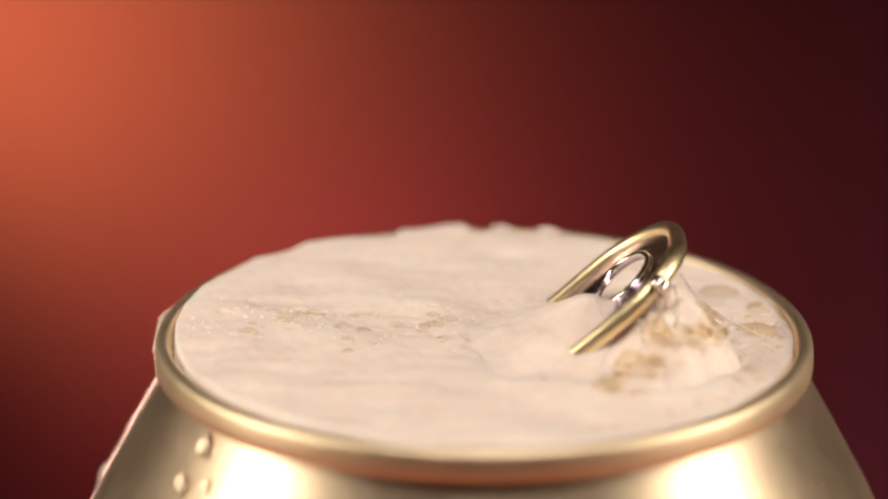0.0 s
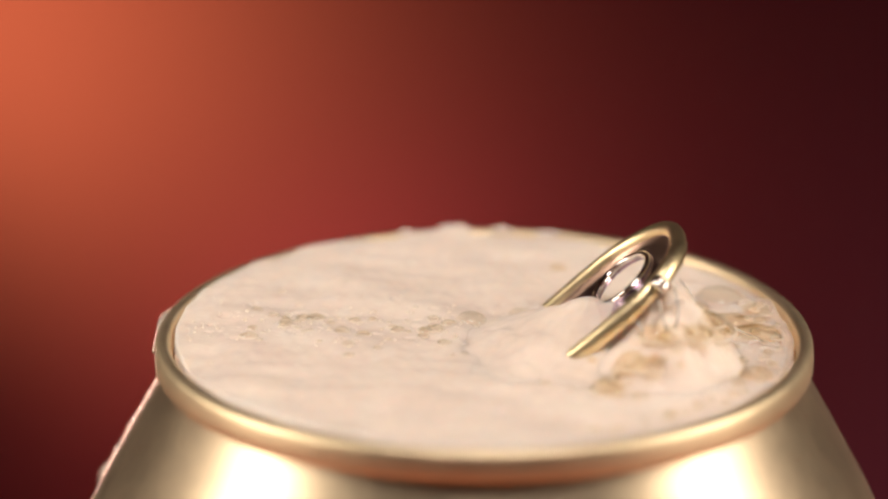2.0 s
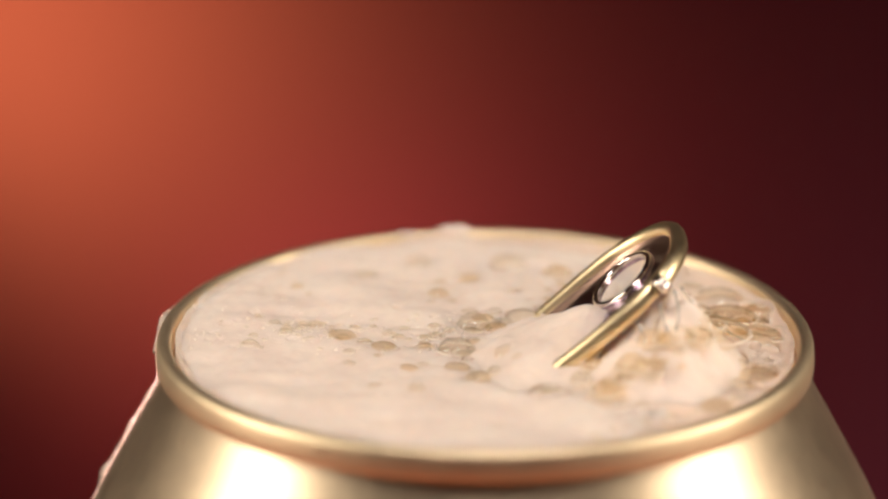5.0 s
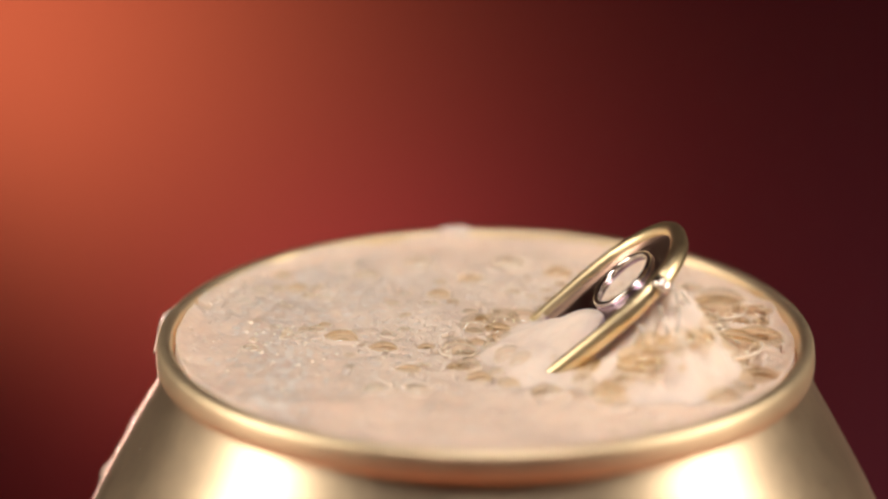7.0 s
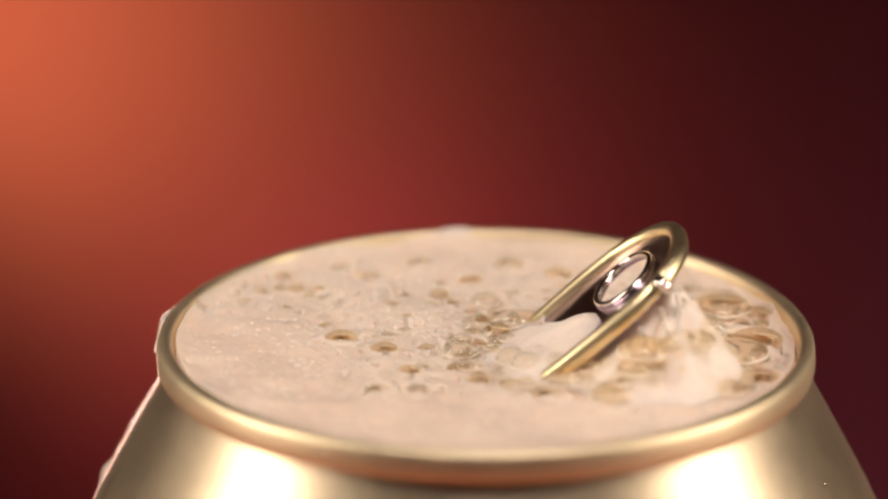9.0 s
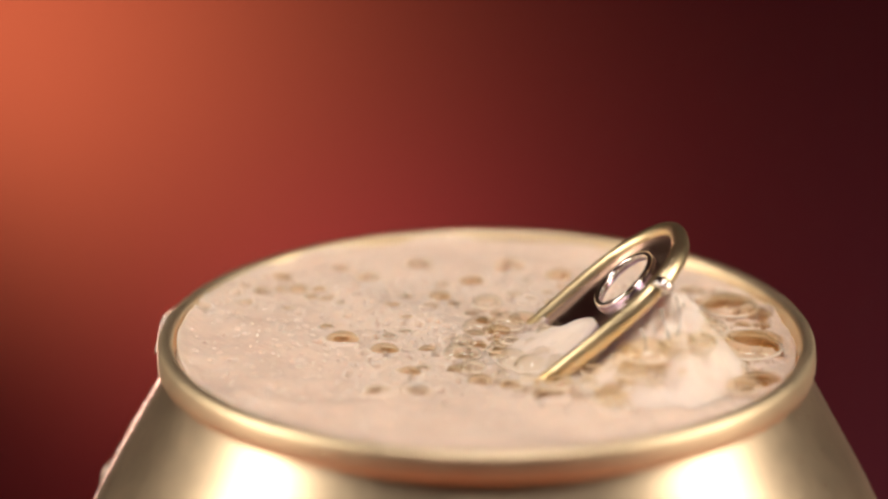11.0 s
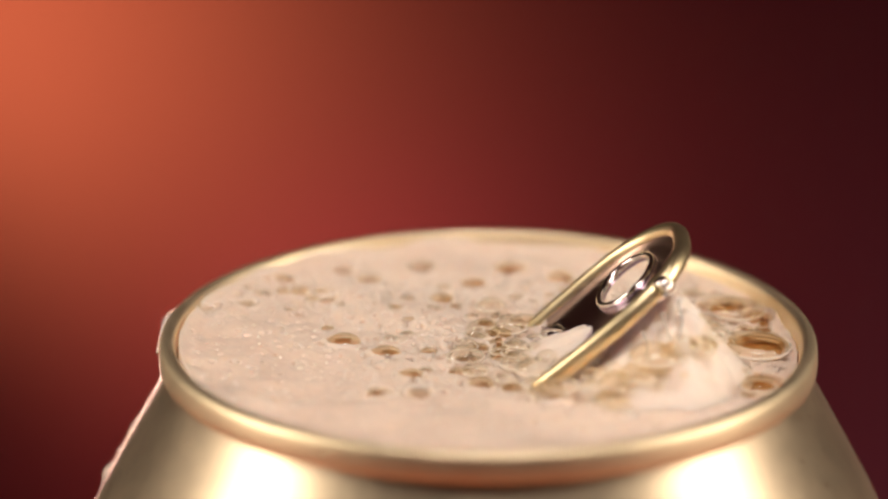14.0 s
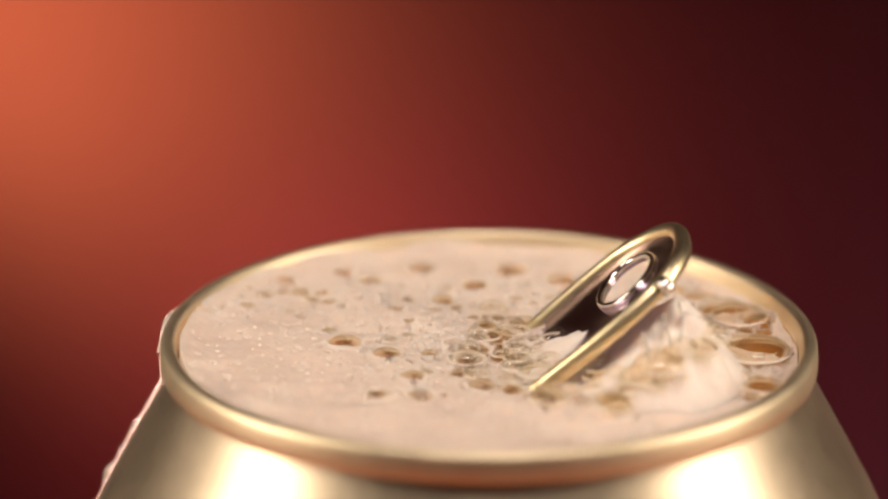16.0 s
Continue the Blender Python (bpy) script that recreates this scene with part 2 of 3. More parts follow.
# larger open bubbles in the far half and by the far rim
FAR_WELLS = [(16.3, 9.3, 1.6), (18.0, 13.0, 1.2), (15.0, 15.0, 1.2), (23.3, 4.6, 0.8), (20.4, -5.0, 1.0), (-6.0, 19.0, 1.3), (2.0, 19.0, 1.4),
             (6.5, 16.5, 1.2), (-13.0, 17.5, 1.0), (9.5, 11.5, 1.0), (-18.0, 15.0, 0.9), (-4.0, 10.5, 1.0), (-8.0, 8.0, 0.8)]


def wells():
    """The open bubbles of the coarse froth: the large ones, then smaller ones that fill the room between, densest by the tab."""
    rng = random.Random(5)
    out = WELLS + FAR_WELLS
    tries = 0
    while len(out) < 1000 and tries < 40000:
        tries += 1
        r = 25.0 * math.sqrt(rng.random())
        a = rng.random() * 2 * math.pi
        x, y = r * math.cos(a), r * math.sin(a)
        back = 0.6 * math.exp(-((y - 11) / 6) ** 2)
        near = math.exp(-((x - 1) / 9) ** 2 - ((y + 1) / 8) ** 2) + 0.7 * math.exp(-((x - 21) / 5) ** 2 - (y / 9) ** 2) + back
        if rng.random() > 0.12 + near:
            continue
        size = rng.uniform(0.14, 0.3) + 0.85 * near * rng.random() ** 1.6
        if math.hypot(x, y) + size > 25.0 or any((x - u) ** 2 + (y - v) ** 2 < (size + w) ** 2 * 1.05 for u, v, w in out):
            continue
        out.append((x, y, size))
    for k in range(6000):
        x, y, size = rng.gauss(1.0, 4.5), rng.gauss(-0.5, 4.0), rng.uniform(0.3, 0.95)
        if not any((x - u) ** 2 + (y - v) ** 2 < (size + w) ** 2 * 0.92 for u, v, w in out):
            out.append((x, y, size))
    for k in range(1500):
        x, y, size = rng.gauss(21.0, 3.0), rng.gauss(0.5, 6.0), rng.uniform(0.4, 1.2)
        if math.hypot(x, y) + size < 25.0 and not any((x - u) ** 2 + (y - v) ** 2 < (size + w) ** 2 * 0.92 for u, v, w in out):
            out.append((x, y, size))
    return out


def wave(x, y, seed, size, octaves=3):
    """Smooth noise on a grid, from sums of turned waves, about -1 to 1."""
    rng = np.random.RandomState(seed)
    total = np.zeros_like(x)
    for o in range(octaves):
        for k in range(7):
            a, ph = rng.uniform(0, 2 * np.pi), rng.uniform(0, 2 * np.pi)
            f = 2 * np.pi / size * 2 ** o * rng.uniform(0.7, 1.4)
            total += np.sin(f * (x * np.cos(a) + y * np.sin(a)) + ph) * 0.33 * 0.5 ** o
    return total


def disc_sheet(name, radius, step, height, mat, skirt, label):
    """A round sheet whose height (in millimetres) is a function of x and y, with a wall hanging down its edge."""
    n = int(2 * radius / step) + 1
    g = np.linspace(-1, 1, n)
    u, v = np.meshgrid(g, g)
    # square to disc
    x, y = radius * u * np.sqrt(1 - v * v / 2), radius * v * np.sqrt(1 - u * u / 2)
    z = height(x, y)
    edge = (np.abs(u) > 1 - 1e-9) | (np.abs(v) > 1 - 1e-9)
    z = np.where(edge, z - skirt, z)
    verts = np.stack([x, y, z], -1).reshape(-1, 3) * MM
    i = np.arange(n * n).reshape(n, n)
    quads = np.stack([i[:-1, :-1], i[:-1, 1:], i[1:, 1:], i[1:, :-1]], -1).reshape(-1, 4)
    me = bpy.data.meshes.new(name)
    me.vertices.add(len(verts))
    me.vertices.foreach_set("co", verts.ravel())
    me.loops.add(quads.size)
    me.loops.foreach_set("vertex_index", quads.ravel())
    me.polygons.add(len(quads))
    me.polygons.foreach_set("loop_start", np.arange(0, quads.size, 4))
    me.polygons.foreach_set("use_smooth", np.ones(len(quads), bool))
    me.update(calc_edges=True)
    me.validate()
    me.materials.append(mat)
    return tagged(new(name, me), label, "foam", kind="stuff")


def coarse_height(holes):
    def height(x, y):
        z = 0.20 * wave(x, y, 3, 11.0) + 0.022 * wave(x, y, 4, 1.6, 2)
        r = np.hypot(x, y)
        z = z + 0.60 * np.clip((r - 23.3) / 2.2, 0, 1) ** 2
        for hx, hy, w in holes:
            m = (np.abs(x - hx) < 2.2 * w) & (np.abs(y - hy) < 2.2 * w)
            dx, dy = x[m] - hx, y[m] - hy
            d = np.hypot(dx, dy) / w * (1 + 0.10 * np.sin(3 * np.arctan2(dy, dx) + hx * 9))
            depth = min(2.6, 2.1 * w)
            cup = -depth * np.sqrt(np.clip(1 - d * d, 0, 1)) ** 0.7
            lip = 0.20 * w * np.exp(-((d - 1.12) / 0.16) ** 2)
            z[m] += cup + lip
        return z
    return height


def fine_height(x, y):
    z = 0.20 * wave(x, y, 3, 11.0) + 0.015 * wave(x, y, 9, 1.5, 2)
    lean = 0.40 * np.clip(-(x - 4) / 20, -0.6, 1) - 0.35 * np.exp(-((x - 22) / 5) ** 2 - ((y - 1) / 10) ** 2)
    z = z + lean - 0.3 * np.exp(-((x - 1) / 8) ** 2 - ((y + 1) / 6) ** 2)
    rng = random.Random(21)
    for k in range(190):
        # shallow dimples, most of them in a band across the middle and by the tab
        if k % 3:
            hx, hy = rng.uniform(-23, 23), rng.gauss(0.5, 2.6)
        else:
            hx, hy = rng.gauss(18, 4), rng.gauss(-3, 7)
        if math.hypot(hx, hy) > 24.5:
            continue
        w = 0.15 + 0.45 * rng.random() ** 2
        m = (np.abs(x - hx) < 3 * w) & (np.abs(y - hy) < 2 * w)
        d = np.hypot((x[m] - hx) * 0.8, y[m] - hy) / w
        z[m] += -0.40 * w * np.sqrt(np.clip(1 - d * d, 0, 1))
    return z


def froth():
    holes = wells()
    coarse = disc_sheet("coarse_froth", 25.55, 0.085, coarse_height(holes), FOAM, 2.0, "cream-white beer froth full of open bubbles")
    fine = disc_sheet("fine_froth", 25.5, 0.11, fine_height, FOAM_FINE, 2.0, "smooth dense cream-white froth that settles slowly")
    beer = disc_sheet("beer", 25.3, 0.5, lambda x, y: 0.02 * wave(x, y, 12, 5.0), BEER, 0.5, "amber beer under the froth inside the can")
    beer["category"] = "drink"
    return coarse, fine, beer, holes


COARSE, FINE, LIQUID, HOLES = froth()


def billow(x, y, size, seed):
    """Rounded lumps with creases between them, 0 to about 1."""
    return abs(noise.noise((x / size, y / size, seed))) * 2.2


def mound_height(x, y):
    under_tab = (x - TAB_AT[0]) * math.tan(radians(TILT)) + TAB_AT[1] - 1.2
    heap = 9.6 * math.exp(-1.15 * math.sqrt(((x - 15.2) / (4.8 if x < 15.2 else 3.6)) ** 2 + ((y + 5.2) / 5.6) ** 2 + 0.06)) + 1.9 * math.exp(-((x - 12.0) / 8.0) ** 2 - ((y + 9.0) / 6.0) ** 2) - 2.1
    k = min(1.0, max(0.0, (heap + 1.2) / 4.0))
    heap += k * (1.1 * billow(x, y, 4.6, 1.3) + 0.55 * billow(x, y, 2.1, 5.3) + 0.15 * billow(x, y, 0.9, 8.1) - 0.85)
    edge = max(abs(x - 12.5) / 10.5, abs(y + 4.5) / 12.0, math.hypot(x, y) / 25.2)
    heap -= 3.0 * max(0.0, (edge - 0.75) / 0.25) ** 2
    return -math.log(math.exp(-1.1 * under_tab) + math.exp(-1.1 * heap)) / 1.1


def mound():
    """The heap of froth that fills the room under the raised tab and falls away to the front and the side."""
    n, m = 150, 150
    verts, faces = [], []
    for j in range(m + 1):
        for i in range(n + 1):
            x, y = 2.0 + 21.0 * i / n, -16.5 + 24.0 * j / m
            reach = math.hypot(x, y)
            if reach > 25.2:
                x, y = x * 25.2 / reach, y * 25.2 / reach
            verts.append(((x - 14.8) * MM, (y + 5.0) * MM, mound_height(x, y) * MM))
    for j in range(m):
        for i in range(n):
            a = j * (n + 1) + i
            faces.append((a, a + 1, a + n + 2, a + n + 1))
    return tagged(link_mesh("froth_mound", verts, faces, FOAM_FINE), "heap of dense cream froth clinging under the tab", "foam", kind="stuff")


HEAP = mound()


def swell():
    """The broad swelling of froth round the foot of the tab."""
    bm = bmesh.new()
    n, m = 120, 48
    rows = []
    for j in range(m + 1):
        q = j / m
        row = []
        for i in range(n):
            a = 2 * math.pi * i / n
            x, y = q * 15.0 * math.cos(a), q * 14.0 * math.sin(a)
            z = 5.2 / (1 + (q * 15.0 / 6.0) ** 2) ** 0.9 - 1.1 * q ** 4
            far = math.hypot(x + 9.0, y - 3.8)
            if far > 25.3:
                x, y = (x + 9.0) * 25.3 / far - 9.0, (y - 3.8) * 25.3 / far + 3.8
            z += 0.55 * noise.noise((x * 0.3, y * 0.3, 7.3)) + 0.28 * noise.noise((x * 0.8, y * 0.8, 2.3)) + 0.05 * noise.noise((x * 2.6, y * 2.6, 4.3))
            row.append(bm.verts.new((x * MM, y * MM, z * MM)))
        rows.append(row)
    for a, b in zip(rows, rows[1:]):
        for i in range(n):
            bm.faces.new((a[i], a[(i + 1) % n], b[(i + 1) % n], b[i]))
    bmesh.ops.remove_doubles(bm, verts=rows[0], dist=1e-7)
    return tagged(part("froth_swell", bm, FOAM_FINE), "broad swelling of dense cream froth round the tab", "foam", kind="stuff")


SWELL = swell()

# ---------------------------------------------------------------- bubbles


def bubble(x, y, r, tall, mat, label):
    """A thin dome of film over an open bubble; its base is at the object's origin."""
    bm = lathe([(r * math.cos(radians(a)), r * tall * math.sin(radians(a))) for a in (-25, -10, 0, 12, 25, 40, 55, 70, 82)] + [(0, r * tall)], 32)
    for v in bm.verts:
        k = 1 + 0.07 * noise.noise((v.co.x * 900 + x, v.co.y * 900 + y, v.co.z * 900))
        v.co.x, v.co.y = v.co.x * k, v.co.y * k
    ob = part("foam_bubble", bm, mat)
    ob.location = (x * MM, y * MM, RIM)
    ring = [(r * 1.0 * math.cos(2 * math.pi * k / 36) * (1 + 0.05 * math.sin(3 * k + x)), r * 1.0 * math.sin(2 * math.pi * k / 36), 0.0) for k in range(36)]
    part("meniscus", tube(ring, 0.05 + 0.035 * r, 8), BEAD, ob, "wet bright edge of froth")
    return tagged(ob, label, "bubble", "bubbles on the froth")


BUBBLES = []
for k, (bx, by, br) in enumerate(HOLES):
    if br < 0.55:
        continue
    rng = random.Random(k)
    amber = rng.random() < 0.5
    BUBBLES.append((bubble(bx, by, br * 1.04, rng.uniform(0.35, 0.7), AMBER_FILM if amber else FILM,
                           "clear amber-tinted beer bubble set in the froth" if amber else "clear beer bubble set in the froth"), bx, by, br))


# bubbles that grow out of the froth and drift: radius, height of the dome, film, then time, x, y and rise over the froth
DRIFTING = [
    (2.4, 0.42, WINDOW_FILM, [(0, 20.9, 2.5, -2.2), (2, 20.9, 3.2, -0.5), (4, 20.9, 3.5, -0.1), (7, 19.8, 6.8, 0.0), (9, 20.3, 7.3, 0.0), (12.5, 21.2, 8.4, -0.2), (16, 21.4, 7.3, -0.4)]),
    (2.9, 0.40, WINDOW_FILM, [(0, 16.7, -6.9, -2.5), (4, 18.0, -5.6, -0.5), (7, 19.4, -4.9, 0.0), (9, 20.1, -4.0, 0.0), (12.5, 21.9, -1.0, -0.1), (16, 22.0, -1.6, -0.2)]),
    (2.0, 0.60, WINDOW_FILM, [(0, 12.6, -11.0, -3.5), (5, 12.4, -11.0, -2.0), (7, 12.4, -10.6, -0.6), (9, 12.4, -10.5, 0.1), (12.5, 12.9, -10.3, 0.1), (14.5, 13.2, -10.6, 0.1), (16, 13.4, -11.0, 0.1)]),
    (1.4, 0.50, WINDOW_FILM, [(0, 17.2, -15.6, -2.0), (4, 17.8, -15.3, -0.7), (9, 19.2, -11.7, 0.0), (12.5, 21.0, -10.6, 0.0), (16, 21.6, -10.0, -0.1)]),
    (1.3, 0.75, WINDOW_FILM, [(0, 13.6, -9.4, 0.1), (4, 13.4, -9.6, 0.1), (9, 12.4, -9.8, 0.1), (12.5, 10.4, -10.8, 0.1), (16, 9.9, -14.6, 0.0)]),
    (1.5, 0.60, WINDOW_FILM, [(0, 9.3, -8.0, -1.5), (4, 9.0, -8.6, 0.1), (7, 8.2, -8.8, 0.1), (9, 6.7, -9.2, 0.1), (12.5, 4.8, -11.4, 0.0), (16, 4.7, -12.9, 0.0)]),
]
DRIFT = []
for size, tall, film, rows in DRIFTING:
    DRIFT.append((bubble(rows[0][1], rows[0][2], size, tall, film, "large clear bubble drifting on the froth"), rows))
# the cluster of round bubbles that gathers at the foot of the tab
CLUSTER = []
_rng = random.Random(11)
while len(CLUSTER) < 30:
    size = _rng.uniform(0.6, 1.55)
    cx, cy = _rng.gauss(4.0, 2.5), _rng.gauss(-4.0, 3.6)
    if all(math.hypot(cx - u, cy - v) > 0.8 * (size + w) for _, u, v, w, _ in CLUSTER):
        CLUSTER.append((bubble(cx, cy, size, _rng.uniform(0.6, 0.95), FILM, "round clear bubble clustered at the foot of the tab"), cx, cy, size, _rng.uniform(0.8, 11.0)))


# bubbles that cling to the heap under the tab
CLINGING = []
_rng = random.Random(17)
for k in range(34):
    if k < 24:
        cx = _rng.uniform(8.0, 17.0)
        cy = -8.6 - _rng.random() ** 1.4 * 5.0
    else:
        cx, cy = _rng.uniform(16.0, 22.0), _rng.uniform(-9.0, 0.0)
    size = 0.3 + 1.1 * _rng.random() ** 1.5
    film = _rng.choice((FILM, FILM, WINDOW_FILM))
    CLINGING.append((bubble(cx, cy, size, _rng.uniform(0.6, 0.9), film, "clear bubble clinging to the heap under the tab"), cx, cy, mound_height(cx, cy) - 0.05))
# small bubbles on the smooth froth, which go down with it
SMALL = []
for k in range(116):
    if k % 4:
        cx, cy = _rng.uniform(-20, 8), _rng.gauss(-0.4, 2.6)
    else:
        cx, cy = _rng.gauss(14, 6), _rng.gauss(-7, 6)
    if math.hypot(cx, cy) > 24:
        continue
    size = 0.16 + 0.6 * _rng.random() ** 2.2
    level_at = float(fine_height(np.array([[cx]]), np.array([[cy]]))[0, 0])
    SMALL.append((bubble(cx, cy, size, 0.5, FILM, "small clear bubble on the smooth froth"), cx, cy, level_at))
# a row of bubbles where the froth meets the rim
EDGE = []
for k in range(34):
    a, size = radians(-68 + 84 * k / 33 + _rng.uniform(-1, 1)), _rng.uniform(0.22, 0.5)
    rr = 24.9 - size - _rng.random() ** 2 * 2.5
    EDGE.append((bubble(rr * math.cos(a), rr * math.sin(a), size, 0.7, FILM, "small clear bubble where the froth meets the rim"), rr * math.cos(a), rr * math.sin(a), _rng.uniform(2.0, 9.0)))


def beads(name, count, height, seed, band, label):
    """Fine bubbles too small and too many to count, resting on a froth sheet."""
    rng = np.random.RandomState(seed)
    px, py = rng.uniform(-24.5, 24.5, count * 2), rng.normal(0.0, band, count * 2)
    keep = np.hypot(px, py) < 24.6
    px, py = px[keep][:count], py[keep][:count]
    pz = height(px[None, :].copy(), py[None, :].copy())[0]
    size = 0.05 + 0.14 * rng.random_sample(len(px)) ** 2
    ball = bmesh.new()
    bmesh.ops.create_icosphere(ball, subdivisions=1, radius=1)
    base = np.array([v.co[:] for v in ball.verts])
    tri = np.array([[v.index for v in f.verts] for f in ball.faces])
    ball.free()
    verts = (base[None] * size[:, None, None] + np.stack([px, py, pz], -1)[:, None]) * MM
    faces = tri[None] + (np.arange(len(px)) * len(base))[:, None, None]
    ob = link_mesh(name, verts.reshape(-1, 3).tolist(), faces.reshape(-1, 3).tolist(), BEAD)
    return tagged(ob, label, "foam", kind="stuff")


COARSE_BEADS = beads("coarse_froth_bead", 400, coarse_height(HOLES), 31, 11.0, "fine clear bubbles glinting on the open froth")
FINE_BEADS = beads("fine_froth_bead", 450, fine_height, 32, 3.0, "fine clear bubbles glinting on the smooth froth")

# ---------------------------------------------------------------- water on the can
NECK = [(34.4, 94.0), (34.4, 96.0), (33.86, 98.0), (32.4, 101.0), (30.6, 104.3), (28.7, 107.7), (27.4, 110.0), (26.7, 111.4), (26.35, 112.2)]


def neck_pose(azimuth, z, out=0.0):
    """A pose on the can's neck: +x points away from the metal. Degrees and millimetres."""
    r = float(np.interp(z, [b for a, b in NECK], [a for a, b in NECK])) + out
    return pose(r * math.cos(radians(azimuth)) * MM, r * math.sin(radians(azimuth)) * MM, z * MM, 0, -29 if z > 97 else 0, azimuth)


def drop_mesh(wide, tall, deep, seed):
    bm = bmesh.new()
    bmesh.ops.create_icosphere(bm, subdivisions=3, radius=1)
    for v in bm.verts:
        k = 1 + 0.18 * noise.noise(v.co * 1.3 + Vector((seed, 0, 0)))
        low = 1 + 0.25 * max(0.0, -v.co.z)
        v.co = Vector((v.co.x * deep * (0.35 if v.co.x < 0 else 1), v.co.y * wide * k * low, v.co.z * tall * k)) * MM
    return bm


def water_drop(azimuth, z, wide, tall, deep, seed, label):
    ob = part("water_drop", drop_mesh(wide, tall, deep, seed), WATER)
    ob.matrix_basis = neck_pose(azimuth, z)
    return tagged(ob, label, "water drop", "water drops on the can")


_rng = random.Random(3)
for az, z in ((186.6, 105.5), (196.4, 107.3), (337.2, 111.2), (340.4, 108.1), (331.4, 108.8), (335.5, 106.2)):
    water_drop(az, z, 0.13, 0.15, 0.1, az, "tiny clear water drop on the can neck")
for k in range(34):
    size = _rng.uniform(0.05, 0.12)
    water_drop(_rng.choice((_rng.uniform(185, 235), _rng.uniform(300, 352))), _rng.uniform(99, 111), size, size * 1.1, size * 0.7, k, "tiny clear water drop on the can neck")
mark = part("water_drop", drop_mesh(0.32, 0.3, 0.2, 4), WATER)
mark.matrix_basis = pose(27.1 * math.cos(radians(243.5)) * MM, 27.1 * math.sin(radians(243.5)) * MM, 114.0 * MM, 0, 0, 243.5)
tagged(mark, "small clear water drop on the rim", "water drop", "water drops on the can")
SLIDING = [(water_drop(217.6, 111.0, 0.95, 1.0, 0.55, 1, "round clear beer drop sliding down the neck"), [(0, 217.6, 111.0), (0.6, 217.4, 110.7), (1.0, 216.5, 104.0), (1.4, 216, 92.0), (16, 216, 90.0)]),
           (water_drop(215.9, 107.9, 1.0, 0.9, 0.55, 2, "round clear beer drop sliding down the neck"), [(0, 215.9, 107.9), (1.0, 215.9, 107.6), (1.5, 215.6, 106.8), (2.0, 215, 96.0), (2.4, 215, 86.0), (16, 215, 84.0)]),
           (water_drop(221.3, 108.6, 0.65, 0.5, 0.45, 3, "round clear beer drop sliding down the neck"), [(0, 221.3, 108.6), (0.5, 221.3, 107.9), (0.9, 221, 101.0), (1.3, 221, 91.0), (16, 221, 88.0)])]
# the long drip down the neck and the bead along the rim
drip = []
for k in range(41):
    z = 112.0 - 14.6 * k / 40
    r = float(np.interp(z, [b for a, b in NECK], [a for a, b in NECK])) + 0.1
    a = radians(169 + 0.8 * math.sin(k * 0.31))
    drip.append((r * math.cos(a), r * math.sin(a), z))
tagged(part("water_drip", tube(drip, lambda f: 0.10 + 0.14 * f + 0.42 * math.exp(-((f - 0.88) / 0.07) ** 2) + 0.05 * math.sin(f * 37), 12, False), STRAND),
       "long clear drip running down the can neck", "water drip")
bead = []
for k in range(31):
    a = radians(158 + 26 * k / 30)
    bead.append((27.3 * math.cos(a), 27.3 * math.sin(a), 114.2 - 0.9 * k / 30))
tagged(part("water_bead", tube(bead, lambda f: 0.10 + 0.50 * math.exp(-((f - 0.45) / 0.2) ** 2), 12, False), STRAND),
       "clear water bead clinging to the outer rim", "water drop")

# ---------------------------------------------------------------- froth on the far rim, and liquid strands under the tab
CLUMPS = []
for k, (az, size, t0) in enumerate(((96.0, 0.75, 9.0), (86.5, 0.5, 3.0), (77.0, 0.55, 2.0), (106, 0.4, 6.0))):
    bm = bmesh.new()
    bmesh.ops.create_icosphere(bm, subdivisions=4, radius=1)
    for v in bm.verts:
        v.co *= (1 + 0.35 * noise.noise(v.co * 1.6 + Vector((k * 3, 0, 0)))) * size * MM
        v.co.x, v.co.z = v.co.x * 2.0, v.co.z * 0.55
    ob = tagged(part("froth_clump", bm, FOAM_FINE), "small clump of froth on the can rim", "foam", "froth clumps on the rim")
    CLUMPS.append((ob, 26.0 * math.cos(radians(az)), 26.0 * math.sin(radians(az)), t0, az - 90))


def strand(points, thick, seed):
    """A glassy liquid strand through points in millimetres (height over the rim)."""
    fine = []
    n = len(points) - 1
    for k in range(24 * n + 1):
        f = k / 24
        i = min(int(f), n - 1)
        g = f - i
        p0, p1, p2, p3 = (Vector(points[min(max(i + q, 0), n)]) for q in (-1, 0, 1, 2))
        fine.append(0.5 * ((2 * p1) + (p2 - p0) * g + (2 * p0 - 5 * p1 + 4 * p2 - p3) * g * g + (3 * p1 - p0 - 3 * p2 + p3) * g ** 3))
    ob = part("beer_strand", tube(fine, lambda f: thick * (0.55 + 0.8 * (2 * f - 1) ** 2 + 0.12 * math.sin(f * 19 + seed)), 10, False), STRAND)
    return tagged(ob, "clear strand of beer hanging from the tab", "liquid strand", "beer strands under the tab")


STRANDS = [(strand([(13.8, -8.9, 5.6), (14.1, -9.3, 4.4), (14.7, -9.8, 2.6)], 0.17, 1), 1.2),
           (strand([(15.0, -8.6, 6.6), (15.3, -9.2, 4.8), (14.8, -9.8, 2.6)], 0.13, 2), 1.2),
           (strand([(12.2, -9.2, 3.9), (12.6, -9.8, 3.0), (12.4, -10.3, 1.8)], 0.12, 3), 1.0),
           (strand([(15.6, -7.2, 7.0), (17.4, -4.5, 4.0), (20.0, -2.2, 1.4), (23.0, -1.6, -0.2)], 0.08, 5), 3.4)]


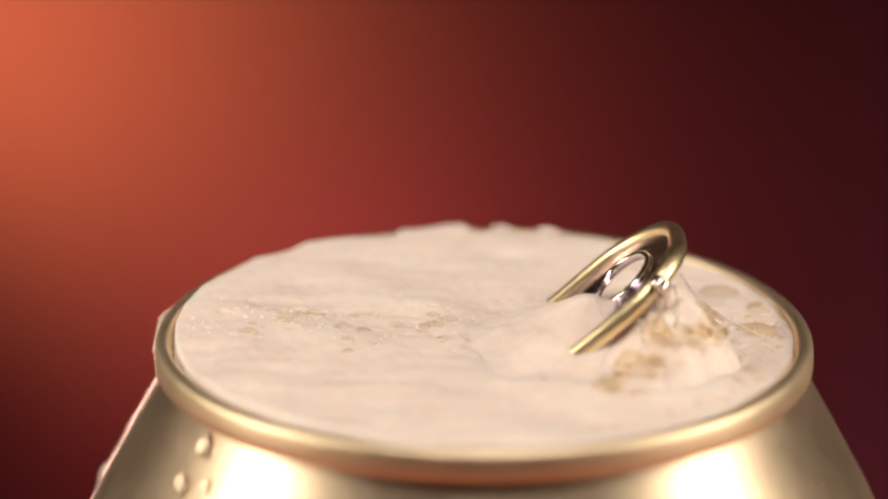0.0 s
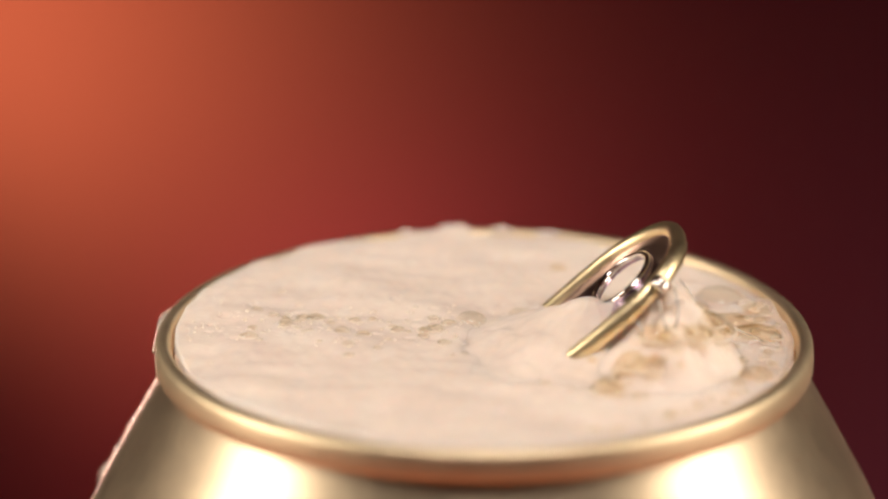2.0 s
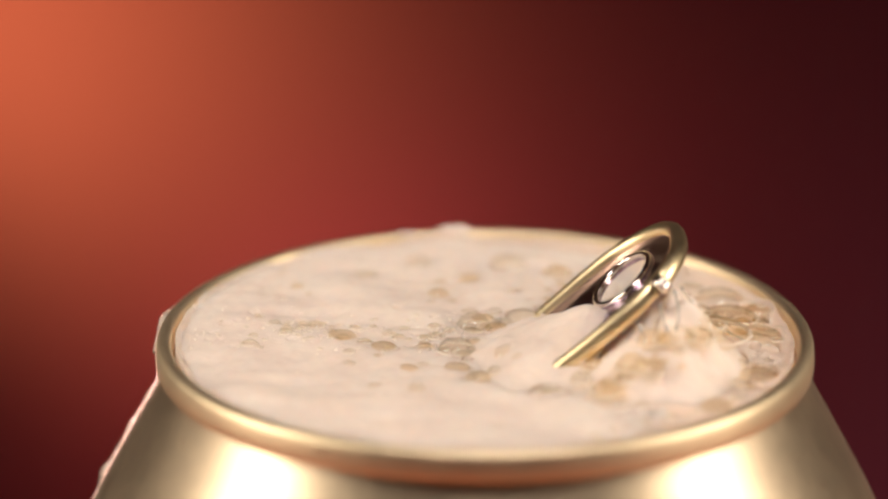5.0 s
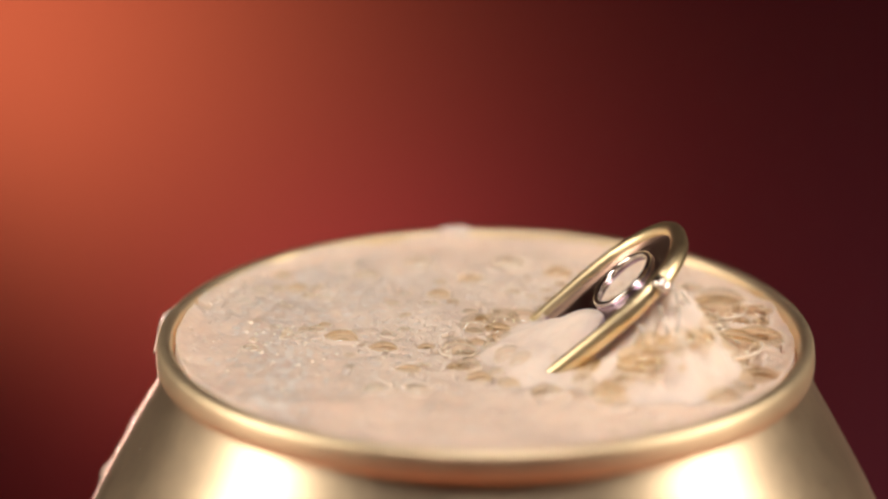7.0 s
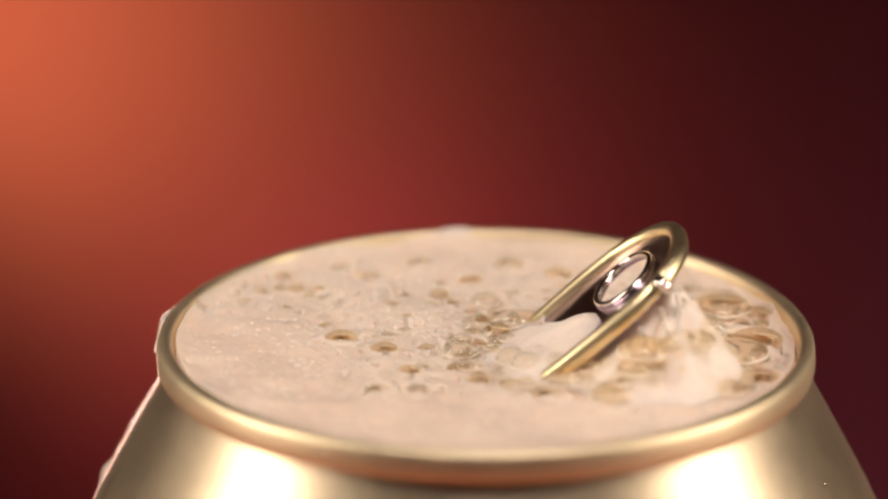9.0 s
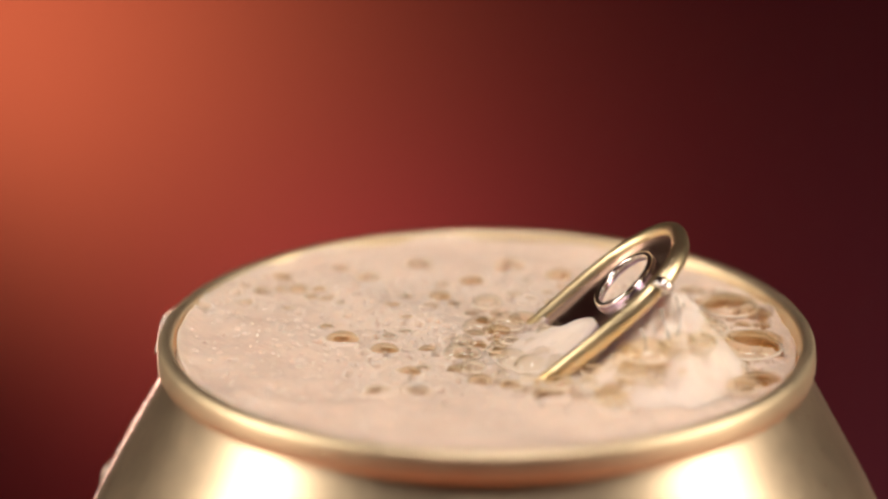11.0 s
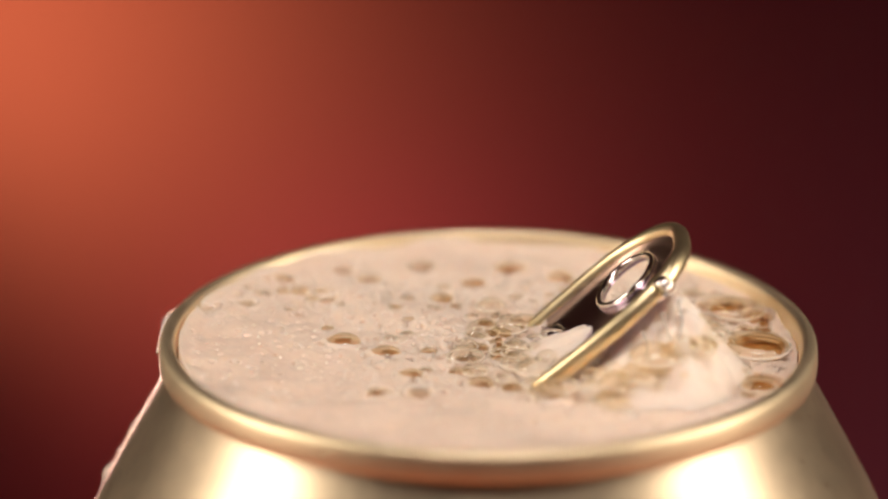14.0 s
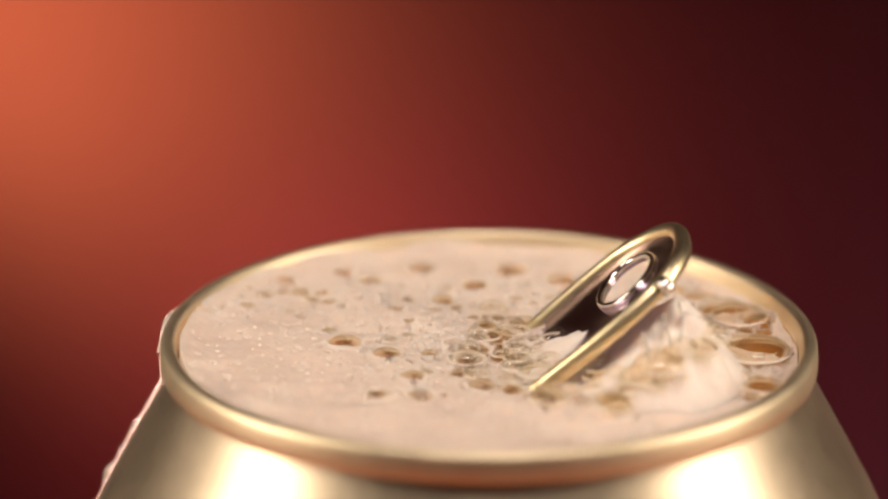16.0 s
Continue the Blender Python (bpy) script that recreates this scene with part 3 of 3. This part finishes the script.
def motions():
    def level(ob, rows, x=0.0, y=0.0):
        walk(ob, [(t, pose(x * MM, y * MM, RIM + z * MM)) for t, z in rows])
    heap = [(0, 0.15), (4, 0.0), (8, -0.25), (12, -0.55), (16, -0.95)]
    coarse = [(0, -0.95), (4, -0.95), (8, -1.02), (12, -1.2), (16, -1.5)]
    for ob in (COARSE, COARSE_BEADS):
        walk(ob, [(t, pose(0, 0, RIM + z * MM, 0, 1.1 * t / 16, 0)) for t, z in coarse])
    for ob, x, y, z0 in CLINGING:
        level(ob, [(t, z + z0) for t, z in heap], x, y)
    for ob, x, y, t0 in EDGE:
        level(ob, [(0, -0.25), (t0, -0.75), (t0 + 1.5, -1.8), (16, -2.6)], x, y)
    settle = [(0, 0.12), (2, -0.2), (4, -0.65), (7, -1.25), (9, -1.65), (12, -2.2), (16, -2.9)]
    for ob in (FINE, FINE_BEADS):
        level(ob, settle)
    for ob, x, y, z0 in SMALL:
        level(ob, [(t, z + z0) for t, z in settle], x, y)
    level(LIQUID, [(0, -2.6), (8, -2.3), (16, -2.05)])
    level(HEAP, heap, 14.8, -5.0)
    level(SWELL, [(0, -1.3), (2, -1.55), (4, -2.0), (7, -2.6), (9, -2.95), (12, -3.5), (16, -4.2)], 9.0, -3.8)
    for ob, rows in SLIDING:
        walk(ob, [(t, neck_pose(a, z)) for t, a, z in rows])
    for ob, x, y, t0, turn in CLUMPS:
        walk(ob, [(t, pose(x * MM, y * MM, RIM + z * MM, 0, 0, turn)) for t, z in ((0, 0.15), (t0, -0.15), (t0 + 1.5, -1.6), (16, -2.2))])
    for ob, sink in STRANDS:
        walk(ob, [(t, pose(0, 0, RIM - sink * t / 16 * MM)) for t in (0, 8, 16)])
    for ob, rows in DRIFT:
        base = dict(zip((0, 16), (-0.6, -1.15)))
        lie = [max(base[0] + (base[16] - base[0]) * t / 16, mound_height(x, y) + float(np.interp(t, *zip(*heap))) - 0.1) for t, x, y, z in rows]
        walk(ob, [(t, pose(x * MM, y * MM, RIM + (g + z) * MM)) for g, (t, x, y, z) in zip(lie, rows)])
    for ob, x, y, r, t0 in CLUSTER:
        rows = [(0, -1.6 - r), (t0, -1.5 - r), (min(t0 + 1.2, 15.5), -0.8 + 0.16 * max(0.0, x - 2)), (16, -1.25 + 0.16 * max(0.0, x - 2))]
        walk(ob, [(t, pose((x + 0.05 * (t - 8)) * MM, (y - 0.06 * (t - 8)) * MM, RIM + z * MM, 0, 0, 3 * t)) for t, z in rows])
    for ob, x, y, r in BUBBLES:
        level(ob, [(t, z - 0.12 - x * 0.0192 * t / 16) for t, z in coarse], x, y)


motions()
